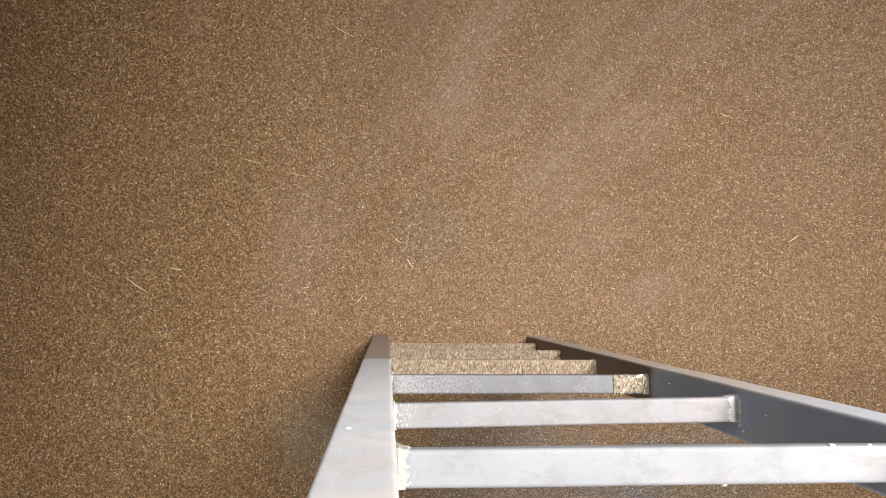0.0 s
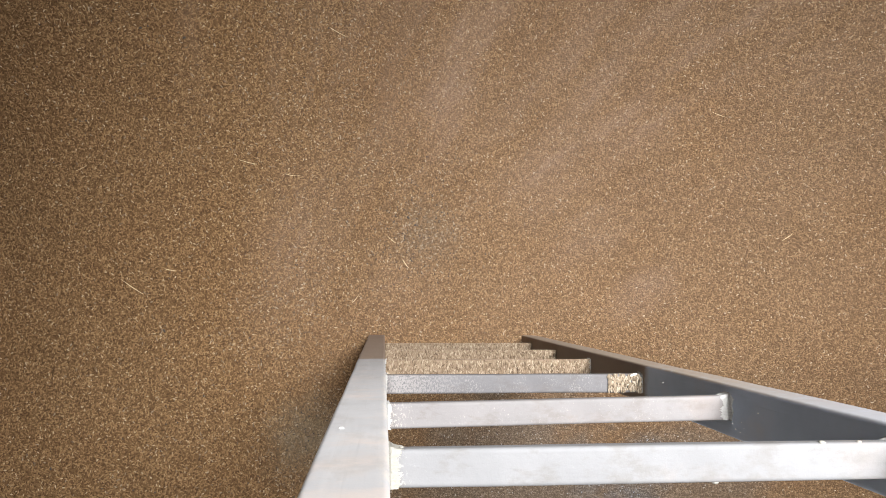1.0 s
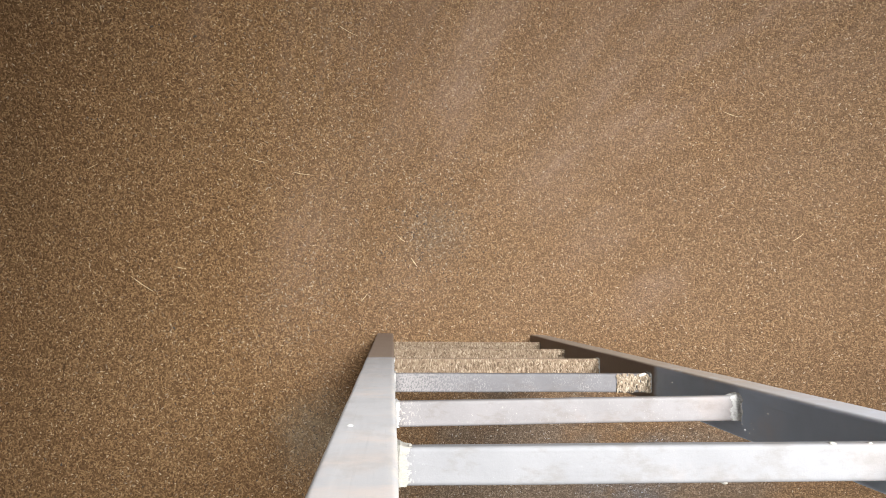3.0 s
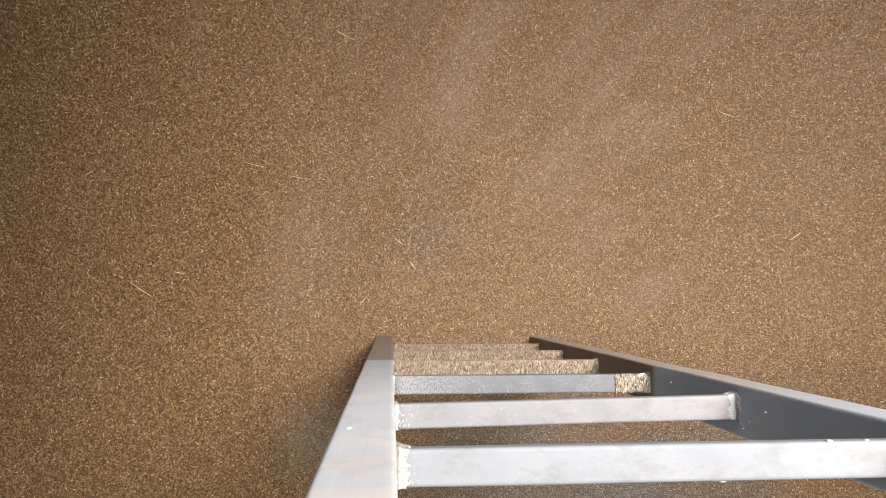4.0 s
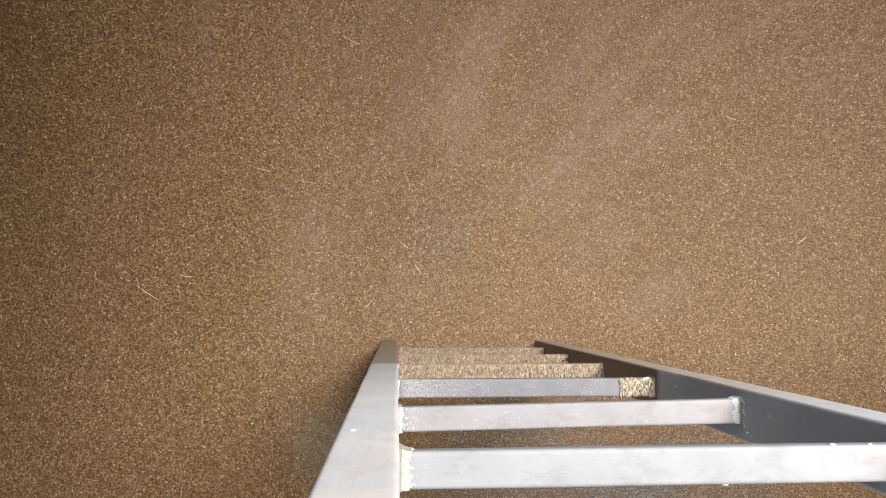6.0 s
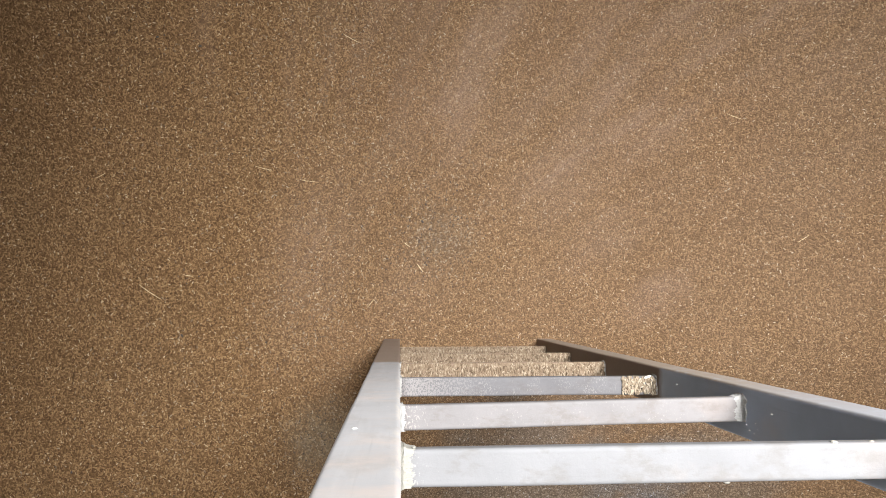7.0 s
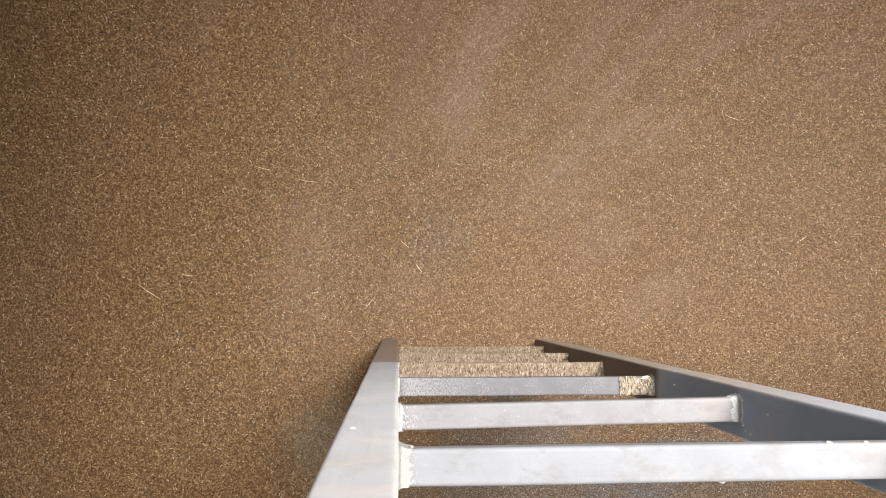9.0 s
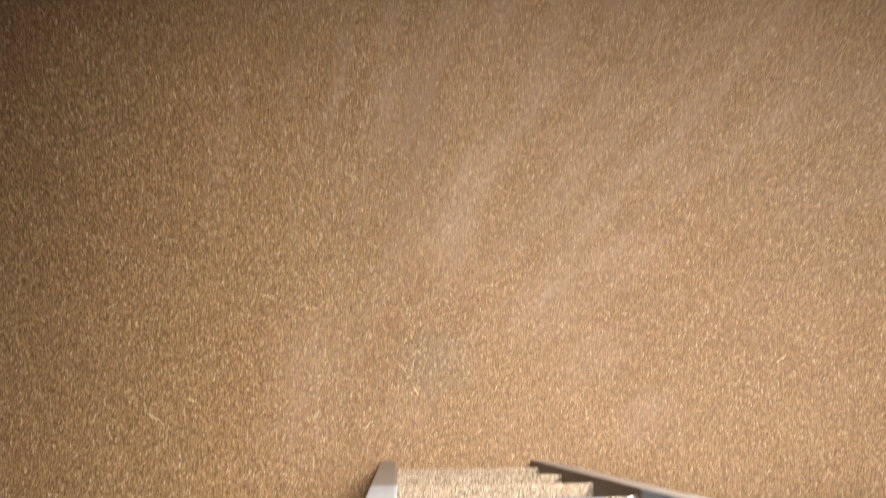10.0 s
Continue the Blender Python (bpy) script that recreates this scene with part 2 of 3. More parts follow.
        col = mix(nt, calc(nt, "MULTIPLY", edge, front_film), col, (0.32, 0.255, 0.195))
    links.new(col, b.inputs["Base Color"])
    b.inputs["Metallic"].default_value = 0.15
    rough = nodes.new("ShaderNodeMapRange")
    rough.inputs["To Min"].default_value, rough.inputs["To Max"].default_value = 0.68, 0.88
    links.new(mott, rough.inputs["Value"])
    links.new(rough.outputs[0], b.inputs["Roughness"])
    bump(nt, calc(nt, "ADD", fine, mott), relief, 0.0012, b)
    return m


def make_plain(name, a, c, scale, rough, relief=0.002):
    m, nt, nodes, links, b = shader(name)
    v = coords(nt)
    n1, n2 = noise_node(nt, v, scale, 5, 0.6), noise_node(nt, v, scale * 14, 4, 0.65)
    links.new(mix(nt, calc(nt, "ADD", calc(nt, "MULTIPLY", n1, 0.7), calc(nt, "MULTIPLY", n2, 0.3)), a, c), b.inputs["Base Color"])
    b.inputs["Roughness"].default_value = rough
    bump(nt, n2, 0.4, relief, b)
    return m


GRAIN = make_grain("grain_kernels", [
    (0.0, (0.060, 0.031, 0.012)), (0.15, (0.118, 0.065, 0.027)), (0.45, (0.196, 0.116, 0.051)),
    (0.80, (0.254, 0.157, 0.072)), (0.95, (0.284, 0.181, 0.088)), (0.975, (0.36, 0.26, 0.145)), (1.0, (0.46, 0.37, 0.24))], True)
# rung piles' stronger light put into paler kernel colours; husks are pale themselves
PALE_LIT = make_grain("pale_lit_kernels", [(0.0, (0.09, 0.060, 0.038)), (0.2, (0.163, 0.114, 0.074)), (0.75, (0.226, 0.167, 0.113)), (1.0, (0.335, 0.268, 0.192))], False)
CREAM_LIT = make_grain("cream_lit_kernels", [(0.0, (0.09, 0.062, 0.04)), (0.3, (0.20, 0.152, 0.105)), (0.7, (0.27, 0.213, 0.152)), (1.0, (0.37, 0.31, 0.235))], False)
BED = make_bed()
RAIL = make_steel("rail_steel", (0.57, 0.557, 0.557), 0.85, 0.80, mottle=0.5, relief=0.2, stain=0.3, film=0.85)
# same steel for the right rail, darker, reflected sky blue put into its colour
RAIL_SKY = make_steel("sky_tinted_rail_steel", (0.43, 0.49, 0.59), 0.9, 0.80, 0.93, 0.95, mottle=0.4, relief=0.1)
# rung steels by height: base tone set darker going down
RUNG = make_steel("rung_steel", (0.122, 0.115, 0.117), 0.9, 0.535, mottle=0.7, left=0.10, stain=0.5)
WORN = make_steel("worn_rung_steel", (0.200, 0.196, 0.197), 0.0, 0.66, mottle=0.5, stain=0.6, left=0.22, reach=0.024)
MID = make_steel("scuffed_rung_steel", (0.190, 0.176, 0.172), 0.0, 0.585, mottle=0.6, stain=0.6, left=0.07, reach=0.045)
WELD = make_plain("weld_crust", (0.26, 0.25, 0.235), (0.48, 0.46, 0.43), 190, 0.9, 0.006)
CRUST = make_plain("paint_crust", (0.24, 0.224, 0.19), (0.35, 0.33, 0.285), 150, 0.85, 0.004)
CHIP = make_plain("white_chip", (0.60, 0.58, 0.54), (0.78, 0.76, 0.72), 90, 0.7, 0.0006)
HUSK = make_plain("husk_skin", (0.40, 0.36, 0.29), (0.62, 0.57, 0.48), 120, 0.6, 0.0004)
# pale sheet for the unseen walls and roof, added to bounce neutral fill
SHEET = make_plain("galvanised_sheet", (0.40, 0.385, 0.36), (0.53, 0.515, 0.485), 2.5, 0.6)
STRAW = make_plain("straw", (0.50, 0.37, 0.20), (0.72, 0.58, 0.36), 50, 0.6, 0.0004)
DARK = make_plain("dark_seed", (0.025, 0.017, 0.011), (0.06, 0.04, 0.025), 90, 0.6, 0.0004)
TWIG = make_plain("twig_bark", (0.12, 0.075, 0.03), (0.24, 0.16, 0.07), 70, 0.8, 0.0004)


# ---- mesh helpers ----
def mesh_of(name, bm, material, smooth=False):
    me = bpy.data.meshes.new(name)
    bmesh.ops.recalc_face_normals(bm, faces=bm.faces)
    for f in bm.faces:
        f.smooth = smooth
    bm.to_mesh(me)
    bm.free()
    me.materials.append(material)
    return me


def thing(name, bm, material, label, category, kind="", group="", smooth=False):
    return tagged(new(name, mesh_of(name, bm, material, smooth)), label, category, group, kind)


def part(name, bm, material, parent, label="", smooth=False):
    ob = new(name, mesh_of(name, bm, material, smooth))
    ob.parent = parent
    return tagged(ob, label)


def add_box(bm, x0, x1, y0, y1, z0, z1):
    r = bmesh.ops.create_cube(bm, size=1, matrix=Matrix.Translation(((x0 + x1) / 2, (y0 + y1) / 2, (z0 + z1) / 2)) @ Matrix.Diagonal((x1 - x0, y1 - y0, z1 - z0, 1)))
    return r["verts"]


def rounded_bar(length, w, d, r, steps, wave=0.0, seg=24, seed=0):
    """A bar along +z from 0 to length, w in x, d in y, rounded corners, closed ends, slightly wavy."""
    ring = []
    for cx, cy, a0 in ((1, 1, 0), (-1, 1, 90), (-1, -1, 180), (1, -1, 270)):
        arc = [radians(a0 + 90 * k / steps) for k in range(steps + 1)]
        arc = [(cx * (w / 2 - r) + r * math.cos(a), cy * (d / 2 - r) + r * math.sin(a)) for a in arc]
        (ax, ay), (bx, by), u, v = arc[0], arc[-1], radians(a0), radians(a0 + 90)
        ring += [(ax + 0.0012 * math.sin(u), ay - 0.0012 * math.cos(u)), *arc, (bx - 0.0012 * math.sin(v), by + 0.0012 * math.cos(v))]
    bm = bmesh.new()
    rows = []
    for i in range(seg + 1):
        z = length * i / seg
        row = []
        for x, y in ring:
            n = noise.noise_vector(Vector((x * 9 + seed, y * 9, z * 7))) * wave
            row.append(bm.verts.new((x + n.x, y + n.y, z)))
        rows.append(row)
    k = len(ring)
    for a, b in zip(rows, rows[1:]):
        for j in range(k):
            bm.faces.new((a[j], a[(j + 1) % k], b[(j + 1) % k], b[j]))
    bm.faces.new(rows[0][::-1])
    bm.faces.new(rows[-1])
    return bm


# ---- the heap's shape ----
def soft(v, k):
    return k * np.logaddexp(0, v / k)


def heap(x, y):
    """Height of the grain at x, y (arrays)."""
    h = -0.16 + 0.40 * soft(-x - 0.22, 0.09) + 0.46 * soft(x - 0.52, 0.10) + 0.20 * soft(y - 0.35, 0.15)
    h = h - 0.60 * soft(-y - 0.06, 0.04) / (1 + np.exp(-(x + 0.04) / 0.05))  # falls away behind the ladder, shaped to shade the grain there
    h = h - 0.38 * soft(-x - 0.62, 0.10) / (1 + np.exp((y - 0.80) / 0.14))  # levels off at the side, shaped to dim that edge
    h = h - 0.2 * soft(x - 1.25, 0.15)
    h = h + 0.012 * np.sin(3.1 * x + 1.7 * y) + 0.008 * np.sin(7.3 * x - 5.1 * y + 1.0) + 0.004 * np.sin(17 * x + 13 * y) * np.sin(11 * y - 5 * x)
    return h


# ---- structure ----
bm = bmesh.new()
add_box(bm, X0 - 0.15, X1 + 0.15, Y0 - 0.15, Y1 + 0.15, ZF - 0.15, ZF)
thing("floor", bm, SHEET, "plain galvanised bin floor under the grain", "floor", "structure")
for name, box in (("wall_west", (X0 - 0.15, X0, Y0 - 0.15, Y1 + 0.15)), ("wall_east", (X1, X1 + 0.15, Y0 - 0.15, Y1 + 0.15)),
                  ("wall_south", (X0, X1, Y0 - 0.15, Y0)), ("wall_north", (X0, X1, Y1, Y1 + 0.15))):
    bm = bmesh.new()
    for v in add_box(bm, *box, ZF, ZR):
        if v.co.z > 0:
            up = ROOF.to_3x3() @ Vector((0, 0, 1))
            v.co.z = ZR - (up.x * (v.co.x - HX) + up.y * (v.co.y - HY)) / up.z
    thing(name, bm, SHEET, "plain pale wall added to close the grain bin, unseen", "wall", "structure")
bm = bmesh.new()
LX0, LX1, LY0, LY1 = X0 - 0.3 - HX, X1 + 0.3 - HX, -1.9, 1.8
add_box(bm, LX0, -HW / 2, LY0, LY1, 0, 0.1)
add_box(bm, HW / 2, LX1, LY0, LY1, 0, 0.1)
add_box(bm, -HW / 2, HW / 2, LY0, -HD / 2, 0, 0.1)
add_box(bm, -HW / 2, HW / 2, HD / 2, LY1, 0, 0.1)
roof = thing("ceiling", bm, SHEET, "plain unseen roof with an open hatch, tilted to aim its light", "ceiling", "structure")
roof.matrix_world = ROOF

# ---- the ladder ----
W = 0.419          # clear width between the rails
BAR = 0.030        # rung's depth, front to back
THICK = 0.014      # and its thickness
ladder = tagged(new("ladder"), "grey welded steel ladder, dusty, its foot sunk in grain", "ladder")
ladder.matrix_world = pose(0, 0, ZF)
# the right rail takes the sky-tinted copy
for x, wide, front, steel in ((-0.0242, 0.0484, 0.017, RAIL), (W + 0.020, 0.040, 0.016, RAIL_SKY)):
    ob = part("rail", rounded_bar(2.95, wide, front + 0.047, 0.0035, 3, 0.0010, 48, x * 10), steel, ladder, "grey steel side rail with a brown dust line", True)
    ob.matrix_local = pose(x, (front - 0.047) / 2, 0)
# rung: height of its top, set forward at its near end, lean in degrees
RUNGS = [(1.8, 0.0, 0.0), (1.5, 0.0025, 0.1), (1.2, -0.004, 1.0), (0.9, 0.0, 0.0), (0.6, 0.0, 0.1), (0.3, 0.0, 0.0), (0.0, 0.0, 0.0), (-0.3, 0.0, 0.0)]
for top, ahead, lean in RUNGS:
    ob = part("rung", rounded_bar(W, THICK, BAR, 0.003, 3, 0.0008, 28, top * 7), WORN if top > 1.3 else MID if top > 1 else RUNG, ladder, "worn light grey flat steel rung", True)
    ob.matrix_local = pose(0, -BAR / 2 + ahead, top - THICK / 2 - ZF, 0, 90, lean)


def weld(x, ahead, top, side, seed, width):
    """A crusty bead lapping over a rung's top and front at its end, wrapped as one lumpy strip."""
    bm = bmesh.new()
    across, along = 26, 64
    rows = []
    for i in range(along + 1):
        u = i / along * (BAR + THICK)
        k = i * 30 / along
        front = u > BAR - 0.003
        y, z, ny, nz = (0.0, -(u - BAR + 0.003), 1, 0) if front else (-BAR + u, 0.0, 0, 1)
        reach = width * (0.75 + 0.35 * noise.noise(Vector((k * 0.35, seed, 1.3))) + 0.4 * noise.noise(Vector((k * 2.2, seed, 4.1))))
        climb = width * (0.75 + 0.4 * noise.noise(Vector((k * 0.25, seed, 7.7)))) * (0.35 if front else 1)
        row = []
        for j in range(across + 1):
            v = 2 * j / across - 1
            rough = 0.0013 * noise.noise(Vector((i * 0.55, j * 0.55, seed))) + 0.0009 * noise.noise(Vector((i * 1.3, j * 1.3, seed)))
            # from the rail's face down into the corner, then out along the rung
            swell = (0.0024 if front else 0.0018) * (1 - abs(v)) ** 2
            px, lift = (0.0010 + rough, -v * climb) if v < 0 else (v * reach, rough * (1 - v))
            px, lift = px + swell, lift + swell
            if j in (0, across):
                px, lift = (-0.0005, lift) if v < 0 else (px, -0.0006)
            row.append(bm.verts.new((side * px, y + ny * lift, z + nz * lift)))
        rows.append(row)
    for a, b in zip(rows, rows[1:]):
        for j in range(across):
            bm.faces.new((a[j], a[j + 1], b[j + 1], b[j]))
    ob = part("weld_bead", bm, CRUST if width > 0.012 else WELD, ladder, "crusty pale weld bead", True)
    ob.matrix_local = pose(x, ahead, top - ZF + 0.0003)


for i, (top, ahead, lean) in enumerate(RUNGS[1:5]):
    weld(0.0, ahead, top, 1, 10 + i, (0.0125, 0.008, 0.004, 0.004)[i])
    weld(W, ahead + W * math.tan(radians(lean)), top, -1, 30 + i, (0.0095, 0.0118, 0.003, 0.003)[i])


def fleck(name, x, y, z, r, label):
    """A small lump of paint or spatter stuck to the ladder."""
    bm = bmesh.new()
    bmesh.ops.create_icosphere(bm, subdivisions=2, radius=r, matrix=Matrix.Diagonal((1.2, 0.7, 1.0, 1)))
    for v in bm.verts:
        v.co *= 1 + 0.35 * noise.noise(v.co * 400 + Vector((x * 50, z * 50, 0)))
    ob = part(name, bm, CHIP if name == "paint_fleck" else CRUST, ladder, label, True)
    ob.matrix_local = pose(x, y, z - ZF)


for x, y, z, r in ((-0.036, 0.0170, 1.49, 0.0026), (-0.012, 0.0165, 1.36, 0.0011), (W + 0.004, 0.010, 1.02, 0.0018), (W - 0.0005, -0.004, 0.99, 0.0016),
                   (W - 0.0005, -0.008, 1.27, 0.0013), (W, -0.0296, 1.208, 0.0014), (W, -0.0350, 1.216, 0.0017), (W, -0.0371, 1.227, 0.0012), (W, -0.0247, 1.231, 0.0010), (W, -0.0310, 1.236, 0.0009)):
    fleck("paint_fleck", x, y, z, r * 0.8, "white paint fleck")
for x, y, z, r in ((0.262, 0.003 - BAR, 1.496, 0.0026), (0.352, 0.003, 1.497, 0.0024), (0.385, 0.003, 1.496, 0.0018), (0.011, 0.003, 1.495, 0.0015)):
    fleck("weld_spatter", x, y, z, r, "pale weld spatter")

# ---- grain ----
def kernel_mesh(name, pos, yaw, pitch, size, tilt, material):
    """Many kernels in one mesh: ridged and pointed at both ends, each an island."""
    n = len(pos)
    L, Wd, T = 0.5 * size[:, 0], 0.5 * size[:, 1], 0.5 * size[:, 2]
    ax = np.stack([np.cos(yaw) * np.cos(pitch), np.sin(yaw) * np.cos(pitch), np.sin(pitch)], 1)
    ax[:, 2] += ax[:, 0] * tilt[:, 0] + ax[:, 1] * tilt[:, 1]
    ax /= np.linalg.norm(ax, axis=1)[:, None]
    nor = np.stack([-tilt[:, 0], -tilt[:, 1], np.ones(n)], 1)
    sd = np.cross(nor, ax)
    sd /= np.linalg.norm(sd, axis=1)[:, None]
    up = np.cross(ax, sd)
    # two tips, a ridge, and a shoulder on either side
    body, low = ax * (0.42 * L)[:, None], up * (-0.35 * T)[:, None]
    v = np.empty((n, 8, 3), np.float32)
    v[:, 0], v[:, 1] = pos + ax * L[:, None] + low, pos - ax * L[:, None] + low
    for k, sign in ((2, 1), (5, -1)):
        v[:, k] = pos + sign * body + up * T[:, None]
        v[:, k + 1] = pos + sign * body + sd * Wd[:, None] + low
        v[:, k + 2] = pos + sign * body - sd * Wd[:, None] + low
    tri = np.array([(0, 3, 2), (0, 2, 4), (1, 5, 6), (1, 7, 5), (2, 3, 6), (2, 6, 5), (4, 2, 5), (4, 5, 7)], np.int32)
    faces = (tri[None] + 8 * np.arange(n, dtype=np.int32)[:, None, None]).reshape(-1)
    me = bpy.data.meshes.new(name)
    me.vertices.add(8 * n)
    me.vertices.foreach_set("co", v.reshape(-1))
    me.loops.add(24 * n)
    me.loops.foreach_set("vertex_index", faces)
    me.polygons.add(8 * n)
    me.polygons.foreach_set("loop_start", np.arange(0, 24 * n, 3, dtype=np.int32))
    me.polygons.foreach_set("use_smooth", np.ones(8 * n, bool))
    me.update(calc_edges=True)
    me.materials.append(material)
    return me


rng = np.random.default_rng(7)

# the bed: one sheet from wall to wall
gx, gy = np.meshgrid(np.linspace(X0, X1, 150), np.linspace(Y0, Y1, 120))
gz = heap(gx, gy)
bm = bmesh.new()
grid = [[bm.verts.new((gx[j, i], gy[j, i], gz[j, i])) for i in range(150)] for j in range(120)]
for j in range(119):
    for i in range(149):
        bm.faces.new((grid[j][i], grid[j][i + 1], grid[j + 1][i + 1], grid[j + 1][i]))
thing("grain_bed", bm, BED, "deep heap of brown loose grain filling the bin", "grain", "structure", smooth=True)

KX0, KX1, KY0, KY1, KN = -1.15, 1.5, -0.56, 1.65, 335000
x, y = rng.uniform(KX0, KX1, KN), rng.uniform(KY0, KY1, KN)
e = 0.004
tilt = np.stack([(heap(x + e, y) - heap(x - e, y)) / (2 * e), (heap(x, y + e) - heap(x, y - e)) / (2 * e)], 1)
z = heap(x, y) + rng.uniform(0.0, 1.0, KN) * np.where(x < 0.15, 0.0038, 0.0032)
size = np.stack([rng.normal(0.0088, 0.0010, KN), rng.normal(0.0026, 0.0003, KN), rng.normal(0.0021, 0.0002, KN)], 1)
me = kernel_mesh("grain", np.stack([x, y, z], 1), rng.uniform(0, 2 * math.pi, KN), rng.normal(0, 0.22, KN), size, tilt, GRAIN)
tagged(new("grain", me), "loose brown grain kernels lying over the heap", "grain", kind="stuff")


def spilled(x0, x1, top, count, layers, seed, material=PALE_LIT):
    """Kernels lying on a rung, front to back."""
    r = np.random.default_rng(seed)
    n = count
    px, py = r.uniform(x0 + 0.003, x1 - 0.003, n), r.uniform(-BAR + 0.0022, -0.0015, n)
    mound = 1 - np.abs((py + BAR / 2) / (BAR / 2)) ** 3 * 0.8
    pz = top + 0.0012 + layers * mound * r.random(n)
    sz = np.stack([r.normal(0.0084, 0.0008, n), r.normal(0.0023, 0.0003, n), r.normal(0.0021, 0.0002, n)], 1)
    me = kernel_mesh("spilled_grain", np.stack([px, py, pz], 1), r.normal(math.pi / 2, 0.48, n), r.normal(0, 0.16, n), sz, np.zeros((n, 2)), material)
    tagged(new("spilled_grain", me), "grain kernels piled along a ladder rung, stronger light in their colour", "grain", "grain on the rungs", "stuff")


spilled(0.358, W, 0.9, 300, 0.0050, 1, CREAM_LIT)
spilled(0.0, W, 0.6, 2300, 0.006, 2)
spilled(0.0, W, 0.3, 2800, 0.010, 3)
spilled(0.0, W, 0.0, 3000, 0.012, 4)

me = kernel_mesh("husk", np.array([(0.0, 0.0, 0.0)]), np.array([0.35]), np.array([0.1]), np.array([(0.0140, 0.0042, 0.0030)]), np.zeros((1, 2)), HUSK)
tagged(new("husk", me), "single whitish husk lying on a ladder rung", "husk").matrix_world = pose(0.401, -0.0005, 0.9085)

# pale husks and broken straw bits strewn over the sliding side
HN = 3200
hx = np.where(rng.random(HN) < 0.85, rng.normal(-0.30, 0.42, HN), rng.uniform(0.2, 1.4, HN))
hy = rng.uniform(-0.5, 1.6, HN)
# denser drifts: in the trough and beside the rail
for k, (cx, cy, rx, ry, n) in enumerate(((0.12, 0.33, 0.07, 0.07, 320), (-0.21, -0.32, 0.08, 0.09, 320), (-0.26, 0.10, 0.10, 0.10, 220), (-0.15, 0.75, 0.14, 0.14, 260))):
    hx[k * 320:k * 320 + n], hy[k * 320:k * 320 + n] = rng.normal(cx, rx, n), rng.normal(cy, ry, n)
ht = np.stack([(heap(hx + e, hy) - heap(hx - e, hy)) / (2 * e), (heap(hx, hy + e) - heap(hx, hy - e)) / (2 * e)], 1)
hs = np.stack([rng.uniform(0.007, 0.013, HN), rng.uniform(0.002, 0.0036, HN), rng.uniform(0.0012, 0.002, HN)], 1)
me = kernel_mesh("chaff", np.stack([hx, hy, heap(hx, hy) + 0.0045], 1), rng.uniform(0, 2 * math.pi, HN), rng.normal(0, 0.2, HN), hs, ht, PALE_LIT)
tagged(new("chaff", me), "pale husks and chaff scattered over brown grain", "chaff", kind="stuff")

# small dark weed seeds gathered in the trough and strewn over the sliding side
SN = 420
sx, sy = rng.normal(-0.35, 0.40, SN), rng.uniform(-0.5, 1.5, SN)
sx[:150], sy[:150] = rng.normal(0.10, 0.08, 150), rng.normal(0.34, 0.09, 150)
sx[150:230], sy[150:230] = rng.normal(-0.20, 0.06, 80), rng.normal(-0.28, 0.09, 80)
st = np.stack([(heap(sx + e, sy) - heap(sx - e, sy)) / (2 * e), (heap(sx, sy + e) - heap(sx, sy - e)) / (2 * e)], 1)
ss = np.stack([rng.uniform(0.004, 0.0065, SN), rng.uniform(0.003, 0.0042, SN), rng.uniform(0.002, 0.003, SN)], 1)
me = kernel_mesh("weed_seeds", np.stack([sx, sy, heap(sx, sy) + 0.0042], 1), rng.uniform(0, 2 * math.pi, SN), rng.normal(0, 0.2, SN), ss, st, DARK)
tagged(new("weed_seeds", me), "tiny dark weed seeds mixed into brown grain", "seeds", kind="stuff")


def height(x, y):
    return float(heap(np.array(x), np.array(y)))


def stalk(name, x, y, length, turn, thick, bend, material, label, category, group):
    """A thin bent stalk lying on the heap."""
    bm = bmesh.new()
    rows, n = [], 8
    d = Vector((math.cos(radians(turn)), math.sin(radians(turn)), 0))
    sd = Vector((-d.y, d.x, 0))
    for i in range(n + 1):
        u = i / n - 0.5
        p = d * u * length + sd * bend * length * (u * u - 0.1)
        z = height(x + p.x, y + p.y) - height(x, y)
        r = 0.8 * thick * (1.0 - 0.45 * abs(u) * 2)
        rows.append([bm.verts.new(p + sd * r * math.cos(k * math.pi / 3) + Vector((0, 0, z + r * math.sin(k * math.pi / 3)))) for k in range(6)])
    for a, b in zip(rows, rows[1:]):
        for k in range(6):
            bm.faces.new((a[k], a[(k + 1) % 6], b[(k + 1) % 6], b[k]))
    bm.faces.new(rows[0])
    bm.faces.new(rows[-1])
    ob = thing(name, bm, material, label, category, group=group, smooth=True)
    ob.matrix_world = pose(x, y, height(x, y) + 0.0052)


def dark_seed(x, y, size, turn):
    size *= 1.25
    bm = bmesh.new()
    bmesh.ops.create_icosphere(bm, subdivisions=2, radius=1, matrix=Matrix.Diagonal((size, size * 0.62, size * 0.5, 1)))
    for v in bm.verts:
        v.co *= 1 + 0.18 * noise.noise(v.co * 300 + Vector((x, y, 0)))
    ob = thing("dark_seed", bm, DARK, "small dark foreign seed lying on the grain", "seed", group="dark seeds", smooth=True)
    ob.matrix_world = pose(x, y, height(x, y) + 0.0045, 0, 0, turn)


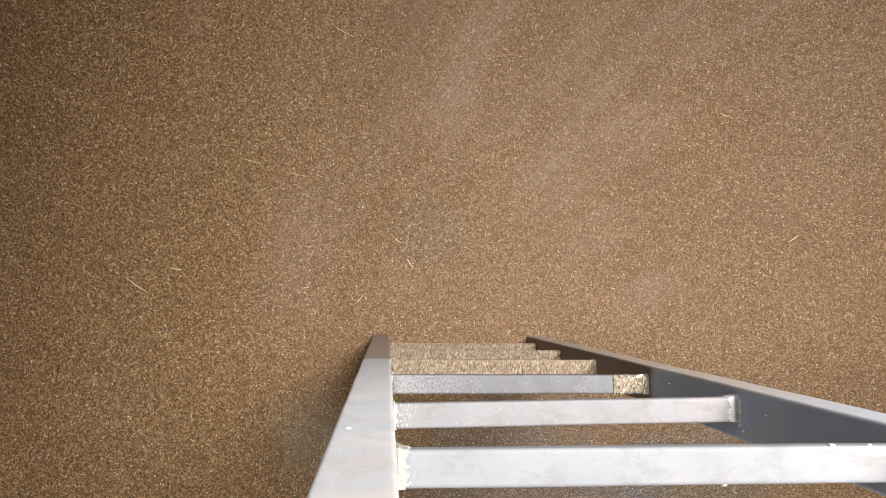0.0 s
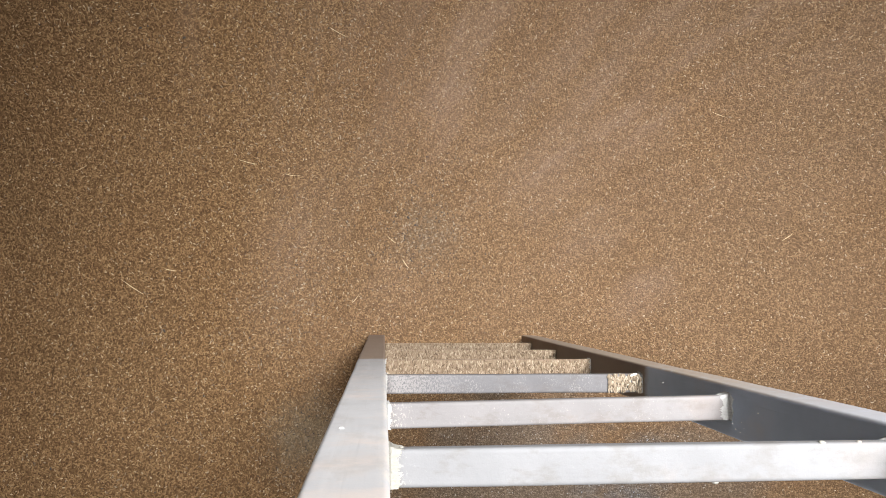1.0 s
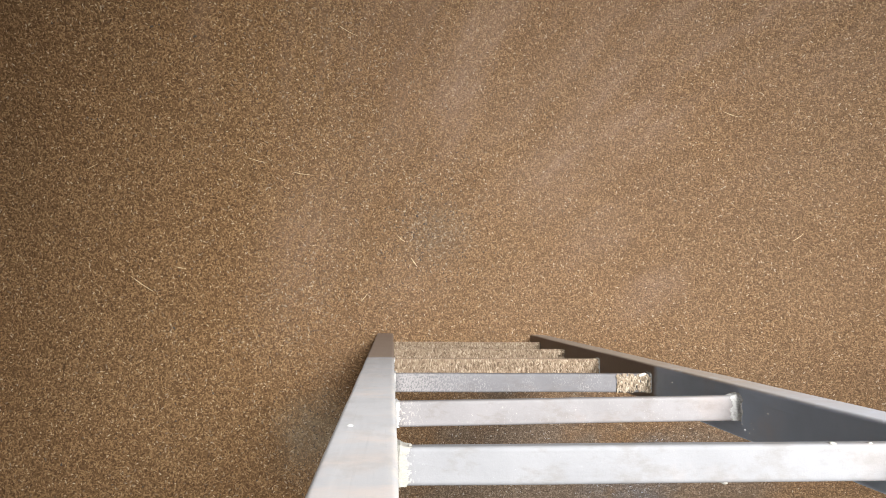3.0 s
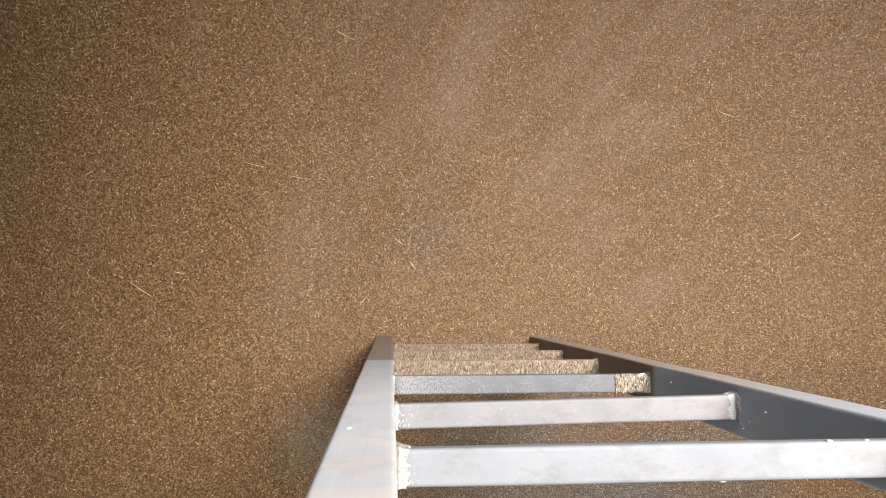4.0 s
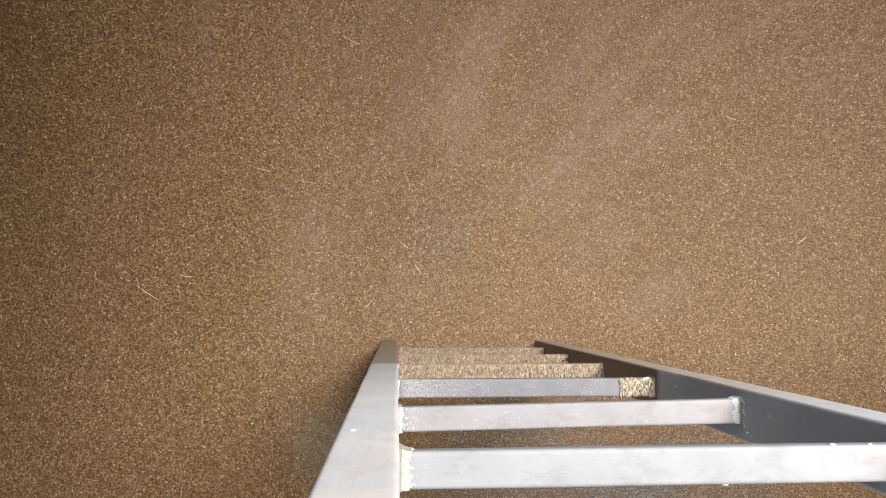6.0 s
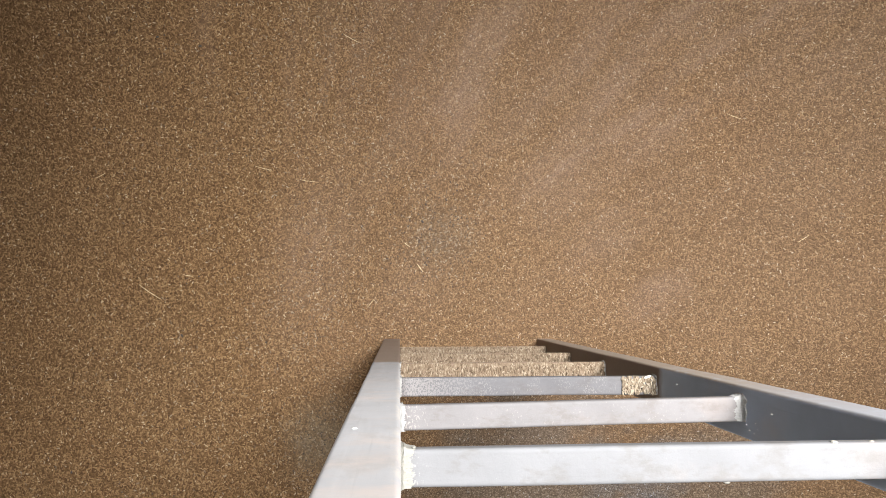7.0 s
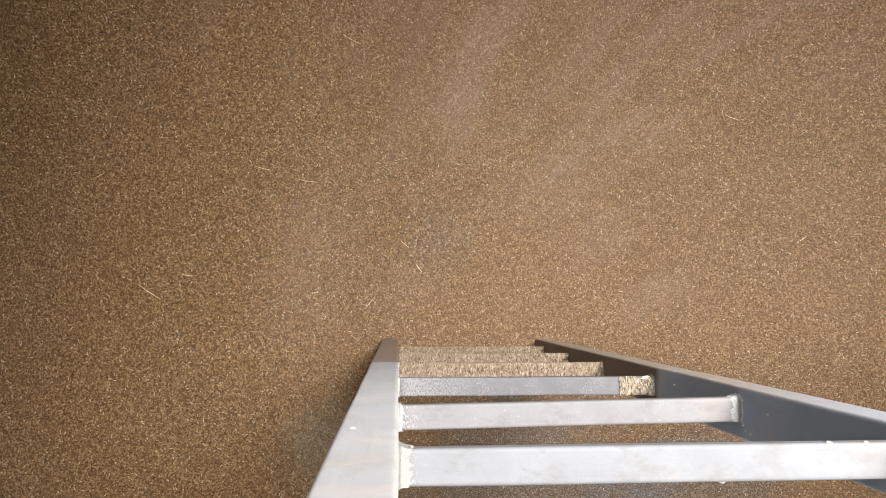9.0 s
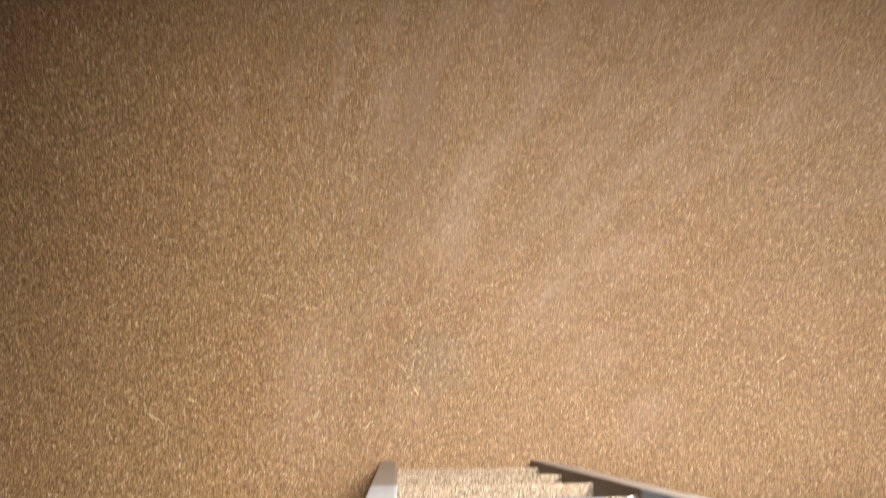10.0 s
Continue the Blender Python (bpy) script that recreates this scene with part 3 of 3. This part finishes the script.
stalk("straw", -0.698, 0.156, 0.071, -35, 0.0012, 0.08, STRAW, "thin pale straw piece lying on brown grain", "straw", "straws")
stalk("straw", -0.598, 0.203, 0.027, -9, 0.0012, 0.1, STRAW, "thin pale straw piece lying on brown grain", "straw", "straws")
stalk("straw", 0.061, 0.232, 0.032, -54, 0.0013, 0.05, STRAW, "thin pale straw piece lying on brown grain", "straw", "straws")
stalk("straw", 0.019, 0.304, 0.031, -38, 0.001, 0.1, STRAW, "thin pale straw piece lying on brown grain", "straw", "straws")
stalk("straw", -0.397, 0.516, 0.049, -11, 0.001, 0.15, STRAW, "thin pale straw piece lying on brown grain", "straw", "straws")
stalk("straw", -0.274, 0.487, 0.044, -4, 0.0009, 0.2, STRAW, "thin pale straw piece lying on brown grain", "straw", "straws")
stalk("straw", -0.142, 0.898, 0.058, -26, 0.0009, 0.1, STRAW, "thin pale straw piece lying on brown grain", "straw", "straws")
stalk("straw", 0.952, 0.655, 0.040, -26, 0.0009, 0.1, STRAW, "thin pale straw piece lying on brown grain", "straw", "straws")
stalk("straw", 1.119, 0.300, 0.030, 37, 0.0009, 0.1, STRAW, "thin pale straw piece lying on brown grain", "straw", "straws")
stalk("straw", 0.336, -0.022, 0.045, -16, 0.0009, 0.1, STRAW, "thin pale straw piece lying on brown grain", "straw", "straws")
stalk("straw", -0.831, 0.477, 0.030, 28, 0.0009, 0.1, STRAW, "thin pale straw piece lying on brown grain", "straw", "straws")
stalk("straw", -0.088, 0.125, 0.033, 52, 0.001, 0.1, STRAW, "thin pale straw piece lying on brown grain", "straw", "straws")
stalk("twig", 1.184, 0.541, 0.031, 29, 0.0018, 0.1, TWIG, "short dark brown twig lying on grain", "twig", "twigs")
stalk("twig", -0.395, -0.226, 0.024, 29, 0.0014, 0.1, TWIG, "short dark brown twig lying on grain", "twig", "twigs")
dark_seed(0.068, 0.373, 0.0045, 126)
dark_seed(0.025, 0.358, 0.003, 131)
dark_seed(0.058, 0.310, 0.003, 84)
dark_seed(-0.559, 0.841, 0.0042, 26)
dark_seed(-0.665, 0.852, 0.0035, 179)
dark_seed(-0.613, 0.034, 0.0038, 120)
dark_seed(-0.509, -0.151, 0.003, 105)
dark_seed(-0.392, 0.010, 0.0028, 146)
dark_seed(-0.885, -0.331, 0.0035, 88)
dark_seed(0.312, 0.409, 0.0025, 40)
dark_seed(-0.233, 0.239, 0.0022, 140)
dark_seed(0.662, 0.003, 0.0025, 70)
